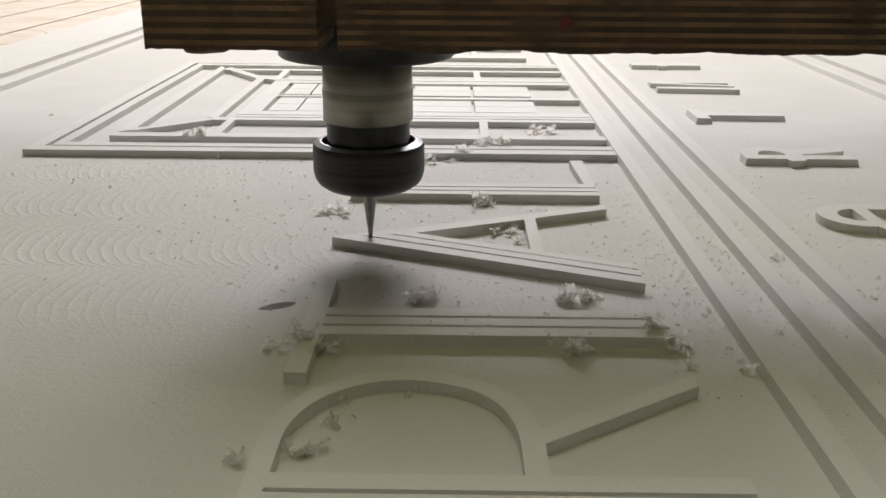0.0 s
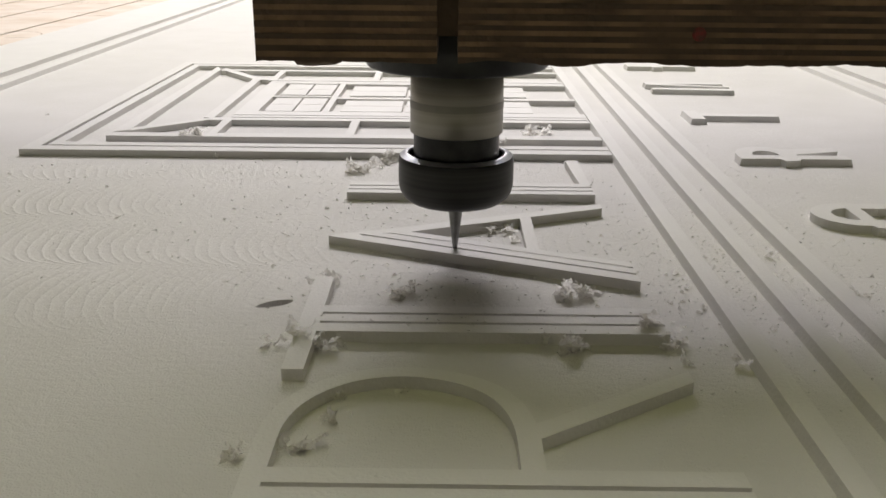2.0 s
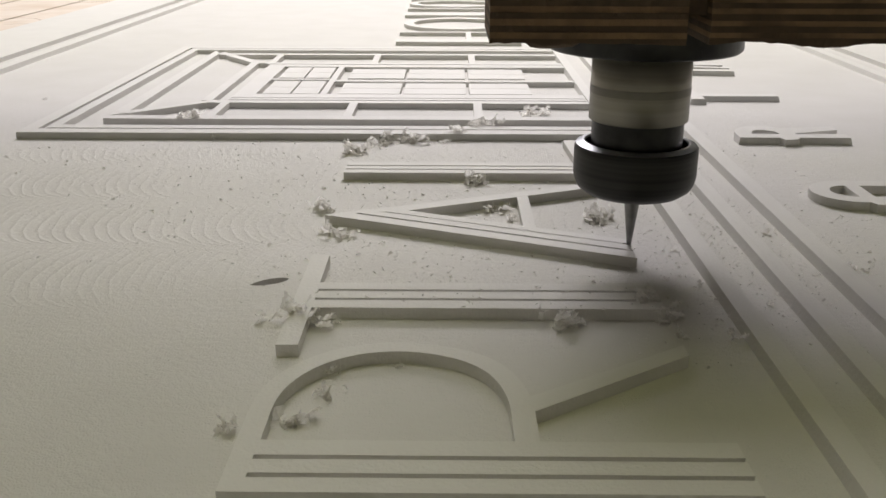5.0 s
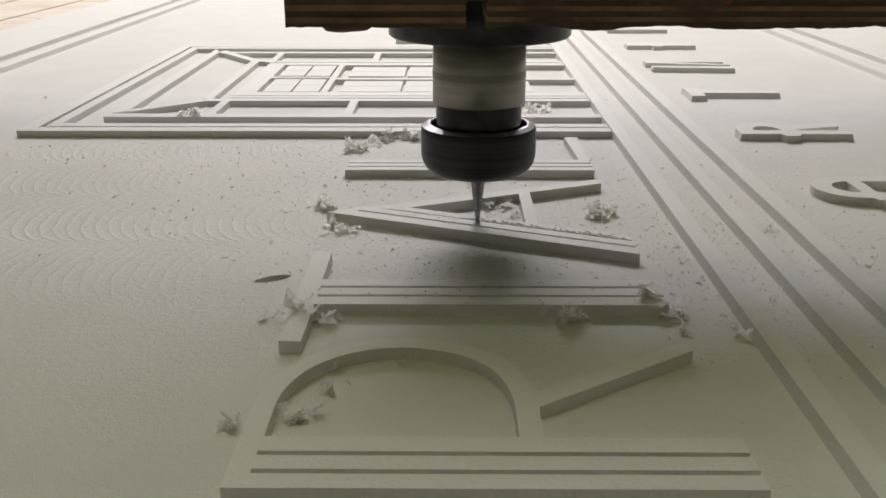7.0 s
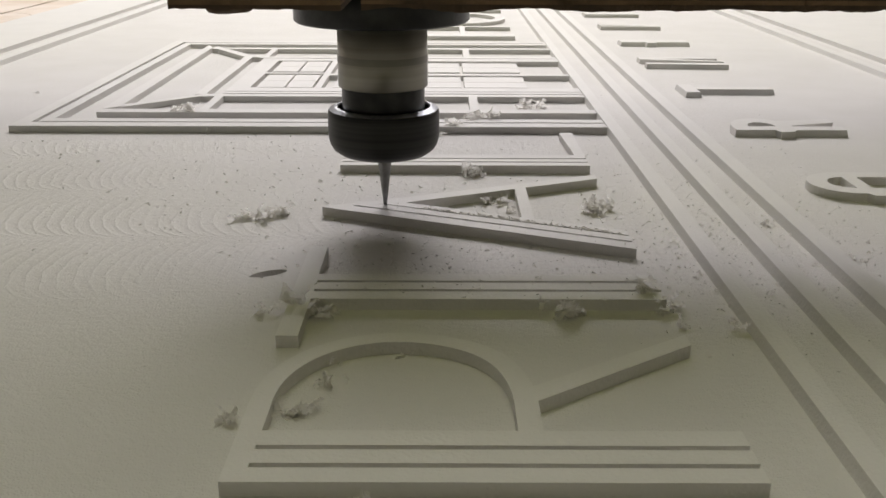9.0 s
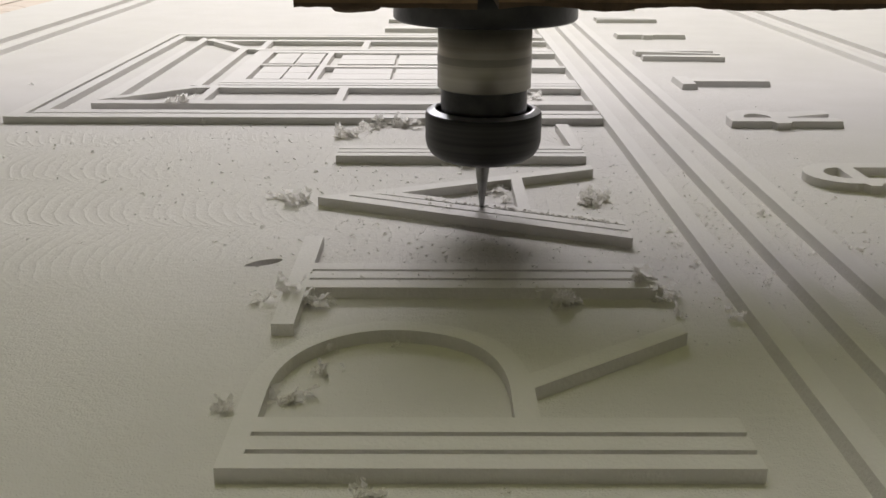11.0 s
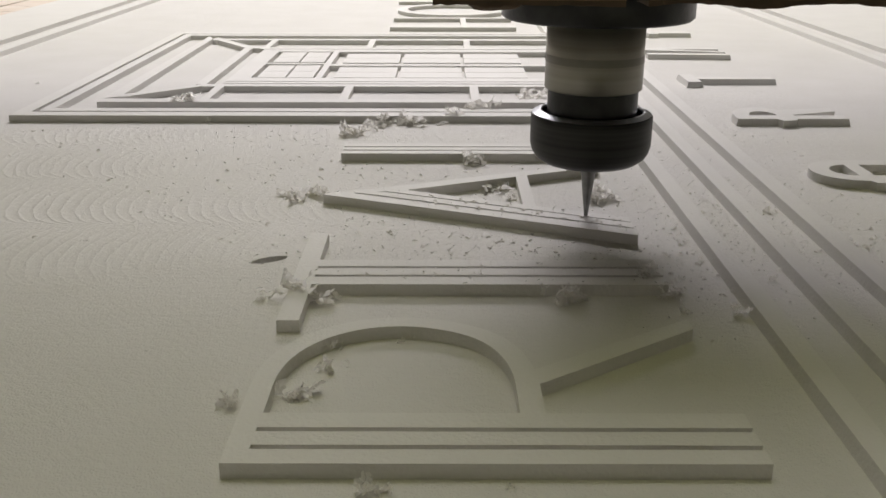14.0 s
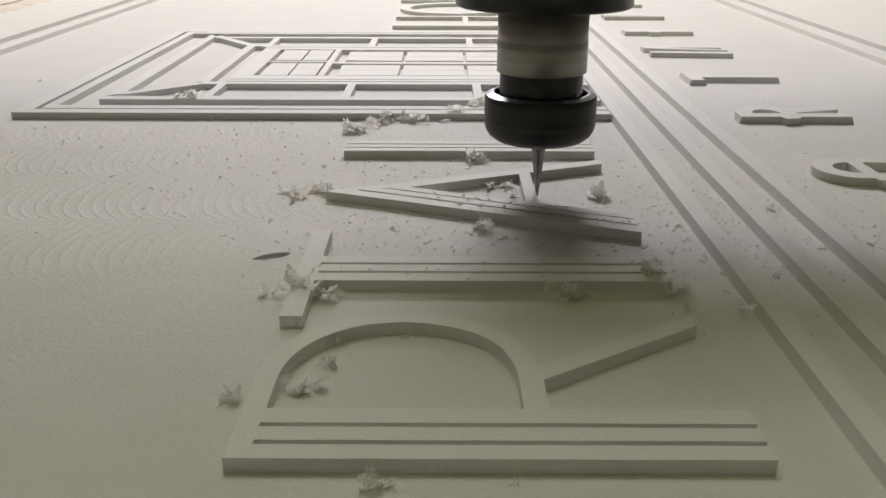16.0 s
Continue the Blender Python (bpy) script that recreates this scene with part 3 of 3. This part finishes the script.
part("beam", bm, PAINTED, gantry)
for sx in (-0.93, 0.93):
    bm = bmesh.new()
    rect(bm, sx - 0.03, sx + 0.03, 0.46, 0.59, -0.0180, 0.1855)
    part("upright", bm, PAINTED, gantry)


# ---- shavings and crumbs ----
def shaving_mesh(size, count, seed, flat=0.6):
    """A bunch of crumpled, torn foam skins with a few curled ribbons."""
    rnd = random.Random(seed)
    bm = bmesh.new()

    def skin(rows_top):
        n, m = len(rows_top), len(rows_top[0])
        top = [[bm.verts.new(p) for p in row] for row in rows_top]
        for a in range(n - 1):
            for b in range(m - 1):
                if rnd.random() < 0.22 and (a in (0, n - 2) or b in (0, m - 2)):
                    continue
                bm.faces.new((top[a][b], top[a][b + 1], top[a + 1][b + 1], top[a + 1][b]))

    for k in range(max(3, count // 2)):
        n = 8
        side = size * rnd.uniform(0.24, 0.46)
        c = Vector((rnd.gauss(0, 0.22) * size, rnd.gauss(0, 0.15) * size, size * flat * rnd.uniform(0.08, 0.50)))
        turn = Euler((rnd.uniform(-1.3, 1.3), rnd.uniform(-1.3, 1.3), rnd.uniform(0, 6.28))).to_matrix()
        off = Vector((rnd.uniform(0, 50), rnd.uniform(0, 50), rnd.uniform(0, 50)))
        fold = rnd.uniform(1.5, 3.2)
        rows = []
        for a in range(n):
            row = []
            for b in range(n):
                x, y = a / (n - 1) - 0.5, b / (n - 1) - 0.5
                edge = 1.0 + 0.45 * noise.noise(off + Vector((x * 6, y * 6, 0)))
                p = Vector((x * side * edge, y * side * 0.7 * edge, 0))
                d = noise.noise_vector(off + Vector((x * fold, y * fold, 3.3))) * 0.34 + noise.noise_vector(off + Vector((x * 8, y * 8, 9.1))) * 0.16
                p += d * side
                row.append(c + turn @ p)
            rows.append(row)
        skin(rows)
    for k in range(max(1, count // 6)):
        length, width = size * rnd.uniform(0.25, 0.6), size * rnd.uniform(0.05, 0.12)
        p = Vector((rnd.gauss(0, 0.30) * size, rnd.gauss(0, 0.20) * size, size * flat * rnd.uniform(0.05, 0.45)))
        d = Vector((rnd.uniform(-1, 1), rnd.uniform(-1, 1), rnd.uniform(-0.3, 0.6))).normalized()
        up = d.orthogonal().normalized()
        curl, n, rows = rnd.uniform(0.1, 0.5), 8, []
        for i in range(n + 1):
            sd = d.cross(up).normalized()
            w = width * rnd.uniform(0.4, 1.1) * (1.0 - 0.6 * abs(i / n - 0.5))
            rows.append([p + sd * w, p + up * w * 0.3, p - sd * w])
            p = p + d * (length / n)
            d.rotate(Matrix.Rotation(curl * rnd.uniform(0.4, 1.5), 3, sd))
            up = sd.cross(d).normalized()
        skin(rows)
    zs = sorted(v.co.z for v in bm.verts)
    low = zs[len(zs) // 8]
    for v in bm.verts:
        v.co.z = max(0.0002 * rnd.random(), v.co.z - low)
    return bm


def shaving(x, y, z, size, count, seed, label="crumpled white foam shavings lying on the carved panel", stretch=1.0):
    bm = shaving_mesh(size, count, seed)
    for v in bm.verts:
        v.co.x *= stretch
    ob = obj("foam_shaving", bm, SHAVING)
    ob.location = (x, y, z)
    return tagged(ob, label, "foam shaving", "shavings on the panel")


STILL = [
    (-0.1726, 0.6235, H, 0.0165, 18, 1.0), (0.0643, 0.6500, 0.0, 0.022, 12, 1.2), (-0.1436, 0.5745, 0.0, 0.008, 6, 1.0),
    (-0.0517, 0.5440, 0.0, 0.018, 18, 1.0), (-0.0430, 0.5560, 0.0, 0.012, 8, 1.0), (-0.0330, 0.5700, 0.0, 0.020, 18, 1.0),
    (-0.0200, 0.5715, 0.0, 0.015, 10, 1.4), (-0.0070, 0.5720, 0.0, 0.012, 6, 1.8), (0.0060, 0.5840, H, 0.014, 8, 1.4),
    (0.0200, 0.6000, H, 0.015, 10, 1.2), (0.0300, 0.6020, H, 0.014, 9, 1.0), (0.0169, 0.4800, 0.0, 0.0155, 26, 1.0),
    (0.0240, 0.4300, 0.0, 0.014, 16, 1.3), (0.0325, 0.4170, 0.0, 0.009, 9, 0.8), (-0.0530, 0.2980, H, 0.0135, 15, 1.0),
    (-0.0440, 0.2975, 0.0, 0.0150, 16, 1.0), (-0.0600, 0.3000, 0.0, 0.0100, 10, 1.0), (0.0455, 0.2985, 0.0, 0.0165, 24, 1.0), (0.0810, 0.3030, 0.0, 0.013, 13, 1.0),
    (0.0715, 0.3110, H, 0.012, 10, 1.3), (0.0800, 0.2900, 0.0, 0.009, 6, 1.0), (0.1000, 0.2880, 0.0, 0.0090, 8, 1.0), (0.1450, 0.3990, 0.0, 0.0080, 10, 1.0),
    (0.1494, 0.3830, 0.0, 0.0060, 6, 1.0), (0.1655, 0.3540, 0.0, 0.0095, 11, 1.0), (0.0976, 0.3750, 0.0, 0.0060, 5, 1.2),
    (0.0985, 0.3587, 0.0, 0.0042, 4, 1.0), (0.1010, 0.3371, 0.0, 0.0065, 5, 0.7), (0.0873, 0.3417, 0.0, 0.0045, 4, 1.2),
    (-0.0330, 0.2600, 0.0, 0.0075, 6, 1.3), (-0.0335, 0.2470, 0.0, 0.0085, 16, 1.0), (-0.0396, 0.2300, 0.0, 0.0105, 18, 1.2),
    (-0.0570, 0.2270, 0.0, 0.0105, 16, 0.7), (-0.0149, 0.1865, 0.0, 0.0095, 16, 1.0), (0.0159, 0.1870, 0.0, 0.0035, 5, 1.0),
    (-0.0843, 0.4545, 0.0, 0.0040, 5, 1.2), (-0.0737, 0.4209, 0.0, 0.0040, 5, 1.2), (-0.3033, 0.7037, 0.0, 0.0060, 9, 1.0),
    (-0.1438, 0.3583, 0.0, 0.0022, 3, 1.4), (-0.0343, 0.3671, 0.0, 0.0040, 5, 1.0), (0.1240, 0.3998, 0.0, 0.0035, 4, 1.0),
    (0.1190, 0.3172, 0.0, 0.0045, 4, 1.2), (-0.0120, 0.2660, 0.0, 0.0050, 6, 1.6), (0.0030, 0.4790, 0.0, 0.0030, 4, 1.0),
]
for n, (x, y, z, size, count, stretch) in enumerate(STILL):
    shaving(x, y, z, size, count, 100 + n, stretch=stretch)

clump_a = shaving(0, 0, 0, 0.0140, 20, 11, "loose white foam shavings blown about beside the letter A")
clump_b = shaving(0, 0, 0, 0.0150, 24, 12, "loose white foam shavings drifting round the head of the letter A")
clump_c = shaving(0, 0, 0, 0.0150, 22, 13, "loose white foam shavings beside the foot of the letter A")
clump_d = shaving(0, 0, 0, 0.0120, 18, 14, "loose white foam shavings flung off by the bit")


def crumb(bm, rnd, x, y, z, r):
    vs = []
    for k in range(4):
        a = rnd.uniform(0, 6.28)
        vs.append(bm.verts.new((x + r * rnd.uniform(0.4, 1.3) * math.cos(a + k * 1.57), y + r * rnd.uniform(0.3, 0.9) * math.sin(a + k * 1.57), z + (r * rnd.uniform(0.2, 1.1) if k % 2 else 0.0))))
    for f in ((0, 1, 2), (0, 2, 3), (0, 1, 3), (1, 2, 3)):
        bm.faces.new([vs[i] for i in f])


def crumbs(name, label, count, seed, spots, size):
    """Uncountable small flakes scattered over the panel's floor."""
    rnd = random.Random(seed)
    bm = bmesh.new()
    for _ in range(count):
        cx, cy, sx, sy, z = rnd.choice(spots)
        x, y = rnd.gauss(cx, sx), rnd.gauss(cy, sy)
        crumb(bm, rnd, x, y, z, size * rnd.uniform(0.4, 1.0) ** 2 * 1.6)
    return tagged(obj(name, bm, SHAVING), label, "foam crumbs", kind="stuff")


crumbs("foam_crumbs", "tiny white foam crumbs scattered over the carved panel", 1300, 5, [(0.12, 0.40, 0.025, 0.05, 0.0), (0.12, 0.36, 0.03, 0.03, 0.0), (0.17, 0.40, 0.03, 0.06, 0.0), 
    (0.10, 0.38, 0.030, 0.06, 0.0), (0.13, 0.42, 0.030, 0.08, 0.0), (-0.02, 0.36, 0.04, 0.03, 0.0),
    (-0.09, 0.46, 0.06, 0.05, 0.0), (-0.15, 0.47, 0.10, 0.07, 0.0), (0.0, 0.46, 0.06, 0.02, 0.0), (0.12, 0.33, 0.02, 0.03, 0.0)], 0.0009)
crumbs("foam_dust", "fine white foam dust on the carved panel", 5200, 6, [(0.14, 0.36, 0.03, 0.04, 0.0), (0.12, 0.42, 0.03, 0.05, 0.0), 
    (0.11, 0.36, 0.04, 0.06, 0.0), (0.0, 0.37, 0.05, 0.03, 0.0), (-0.1, 0.45, 0.08, 0.08, 0.0), (0.15, 0.5, 0.05, 0.1, 0.0), (-0.02, 0.55, 0.1, 0.03, 0.0)], 0.00045)
crumbs("foam_flakes", "white foam flakes on the stem of the letter T", 110, 7, [
    (0.00, 0.3150, 0.030, 0.006, H), (0.04, 0.3200, 0.030, 0.004, H), (0.03, 0.3060, 0.03, 0.002, H)], 0.0007)


# splinters of foam that the bit lifts out of the second groove of the letter A and strews about
def splinters():
    rnd = random.Random(21)
    made, loose = [], []
    u, step = -0.0070, 0.0013
    ang = math.degrees(math.atan(A_SLOPE))
    while u < 0.0760:
        bm = bmesh.new()
        n = 4
        rows = []
        for i in range(n + 1):
            x = (i / n - 0.5) * 0.00120
            w0, w1, low = GA * rnd.uniform(0.36, 0.499), GA * rnd.uniform(0.36, 0.499), 0.0015 - rnd.uniform(0.0002, 0.0005)
            rows.append([bm.verts.new(p) for p in ((x, -w0, low), (x, w1, low), (x, w1, 0.0015), (x, -w0, 0.0015))])
        for p, q in zip(rows, rows[1:]):
            for c in range(4):
                bm.faces.new((p[c], p[(c + 1) % 4], q[(c + 1) % 4], q[c]))
        bm.faces.new(rows[0])
        bm.faces.new(rows[-1])
        ob = tagged(obj("foam_splinter", bm, SHAVING), "small foam splinter cut from the groove of the letter A", "foam splinter", "splinters cut from the groove")
        made.append((ob, u + step / 2, ang))
        bm = bmesh.new()
        crumb(bm, rnd, 0, 0, 0, rnd.uniform(0.0004, 0.0007))
        ob = tagged(obj("foam_crumb", bm, SHAVING), "small loose foam crumb beside the letter A", "foam crumb", "crumbs cut from the groove")
        loose.append((ob, u + step / 2))
        for _ in range(4):
            ob = copy_thing(ob, pose(0, 0, 0))
            loose.append((ob, u + step / 2))
        u += step
    return made, loose


SPLINTERS, LOOSE = splinters()

# ---- moving things ----
TIP = [
    (0.0, -0.0365, 0.4110, 0.0012), (0.5, -0.0357, 0.4107, 0.0028), (1.0, -0.0289, 0.4079, 0.0012), (1.5, -0.0126, 0.4011, 0.0000), (2.0, 0.0039, 0.3943, -0.0006),
    (2.5, 0.0205, 0.3874, -0.0008), (3.0, 0.0369, 0.3806, -0.0008), (3.5, 0.0537, 0.3736, -0.0006), (4.0, 0.0694, 0.3671, -0.0006), (4.25, 0.0770, 0.3640, -0.0004),
    (4.6, 0.0800, 0.3680, 0.0040), (4.95, 0.0790, 0.3712, 0.0002), (5.6, 0.0590, 0.3792, 0.0000),
    (6.5, 0.0304, 0.3910, 0.0000), (7.0, 0.0145, 0.3976, 0.0001), (7.5, -0.0021, 0.4045, 0.0004), (8.0, -0.0184, 0.4112, 0.0010), (8.5, -0.0272, 0.4149, 0.0019),
    (9.0, -0.0255, 0.4142, 0.0017), (9.6, -0.0230, 0.4132, 0.0006), (11.5, 0.0387, 0.3876, 0.0001), (12.0, 0.0550, 0.3808, 0.0002), (12.5, 0.0712, 0.3741, -0.0004), (13.0, 0.0801, 0.3704, -0.0002),
    (13.5, 0.0776, 0.3745, 0.0011), (14.0, 0.0611, 0.3800, 0.0014), (14.5, 0.0448, 0.3890, 0.0018), (15.0, 0.0422, 0.3970, 0.0031), (15.5, 0.0422, 0.3985, 0.0024), (15.7, 0.0422, 0.4010, 0.0022), (16.0, 0.0421, 0.4135, 0.0009),
]


CLUMPS = [
    (clump_a, [(0, -0.0598, 0.4603), (0.3, -0.0590, 0.4600), (0.6, -0.0550, 0.4500), (1, -0.0529, 0.3626), (2, -0.0495, 0.3602), (2.5, -0.0548, 0.3856), (3, -0.0547, 0.3871),
               (3.5, -0.0473, 0.3935), (4, -0.0469, 0.3931), (6.5, -0.0465, 0.3965), (7.5, -0.0479, 0.4018), (8, -0.0635, 0.4080), (8.3, -0.0888, 0.3962),
               (9, -0.0855, 0.4048), (11.5, -0.0690, 0.4185), (16, -0.0699, 0.4172)]),
    (clump_b, [(0, -0.0122, 0.3446), (1.5, -0.0124, 0.3442), (2, -0.0187, 0.3468), (2.5, -0.0554, 0.4263), (3, -0.0553, 0.4257), (3.5, -0.0563, 0.4285),
               (6.5, -0.0569, 0.4266), (7.5, -0.0564, 0.4291), (8, -0.0612, 0.4342), (8.3, -0.0722, 0.4100), (9, -0.0728, 0.4099), (11.5, -0.0591, 0.4172),
               (13, -0.0572, 0.4241), (13.5, -0.0560, 0.4320), (14, -0.0589, 0.4230), (16, -0.0580, 0.4228)]),
    (clump_c, [(0, 0.0523, 0.3470), (2.5, 0.0536, 0.3495), (3, 0.0533, 0.3488), (3.5, 0.0479, 0.3470), (4, 0.0710, 0.4185), (6.5, 0.0709, 0.4168),
               (9, 0.0708, 0.4172), (11.5, 0.0705, 0.4153), (16, 0.0715, 0.4152)]),
    (clump_d, [(0, 0.0460, 0.3460), (3, 0.0480, 0.3460), (3.5, 0.0430, 0.3450), (4, 0.0760, 0.4220), (13, 0.0765, 0.4200), (13.5, 0.0734, 0.3906), (14, 0.0762, 0.4176),
               (15.5, 0.0750, 0.4190), (15.7, 0.0600, 0.4050), (16, 0.0160, 0.3709)]),
]


def motions():
    walk(head, [(t, pose(x, y, z)) for t, x, y, z in TIP])
    for n, (ob, rows) in enumerate(CLUMPS):
        out, turn, last = [], 15.0 * n, None
        for t, x, y in rows:
            if last:
                way = math.hypot(x - last[0], y - last[1])
                turn += min(70.0, way * 2500.0) * (1 if n % 2 else -1)
            hop = 0.0045 if (n == 3 and t in (13.5, 15.7)) else 0.0
            out.append((t, pose(x, y, hop, 0, 0, turn)))
            last = (x, y)
        walk(ob, out)
    rnd = random.Random(4)
    for ob, u, ang in SPLINTERS:
        v = a_edge(u, 0.0163)
        # the cutting pass runs from the foot of the letter to its head, a later one sweeps the splinters off
        cut = 4.95 + (0.0785 - u) / 0.0330 * 0.98
        sweep = 9.6 + (u + 0.023) / 0.0327 * 1.0 + rnd.uniform(0.0, 2.0)
        a = pose(u, v, H - 0.00152, 0, 0, ang)
        du, dv = rnd.uniform(-0.001, 0.001), rnd.uniform(0.0004, 0.0024)
        b = pose(u + du, v + dv, H - 0.0009, rnd.uniform(-28, 28), rnd.uniform(-20, 20), ang + rnd.uniform(-60, 60))
        if rnd.random() < 0.55:
            fx, fy, fz = u + rnd.gauss(-0.012, 0.020), a_edge(u, 0) - abs(rnd.gauss(0.010, 0.014)) - 0.002, 0.0
            if fy < 0.328:
                fy, fz = rnd.uniform(0.305, 0.325), H
        else:
            fx, fy, fz = u + du + rnd.uniform(-0.004, 0.004), v + rnd.uniform(-0.012, 0.004), H + 0.0001
        e = pose(fx, fy, fz - 0.0009, rnd.uniform(-25, 25), rnd.uniform(-20, 20), ang + rnd.uniform(-70, 70))
        walk(ob, [(0, a), (cut - 0.12, a), (cut + 0.12, b), (sweep - 0.15, b), (sweep + 0.25, e), (16, e)])
    for ob, u in LOOSE:
        v = a_edge(u, 0.0163)
        cut = 4.95 + (0.0785 - u) / 0.0330 * 0.98 + rnd.uniform(0.0, 0.4)
        a = pose(u, v, H - 0.0026)
        k = rnd.random()
        if k < 0.35:
            x, o, z = rnd.uniform(-0.03, 0.075), rnd.choice((rnd.uniform(0.001, 0.007), rnd.uniform(0.0175, 0.022), rnd.uniform(0.0100, 0.0150))), H
            y = a_edge(x, o)
        elif k < 0.8:
            x = rnd.uniform(-0.055, 0.080)
            y, z = a_edge(x, 0) - abs(rnd.gauss(0, 0.016)) - 0.002, 0.0
            if 0.3031 < y < 0.3285:
                z = H
        else:
            x, y, z = rnd.uniform(0.075, 0.135), rnd.uniform(0.33, 0.40), 0.0
            if 0.1036 < x < 0.1112 or 0.1282 < x < 0.1357:
                z = H
        m = pose((u + x) / 2, (v + y) / 2, H + 0.010, 40, 20, 30)
        e = pose(x, y, z + 0.0001, rnd.uniform(-30, 30), rnd.uniform(-30, 30), rnd.uniform(-60, 60))
        walk(ob, [(0, a), (cut, a), (cut + 0.12, m), (cut + 0.3, e), (16, e)])


motions()
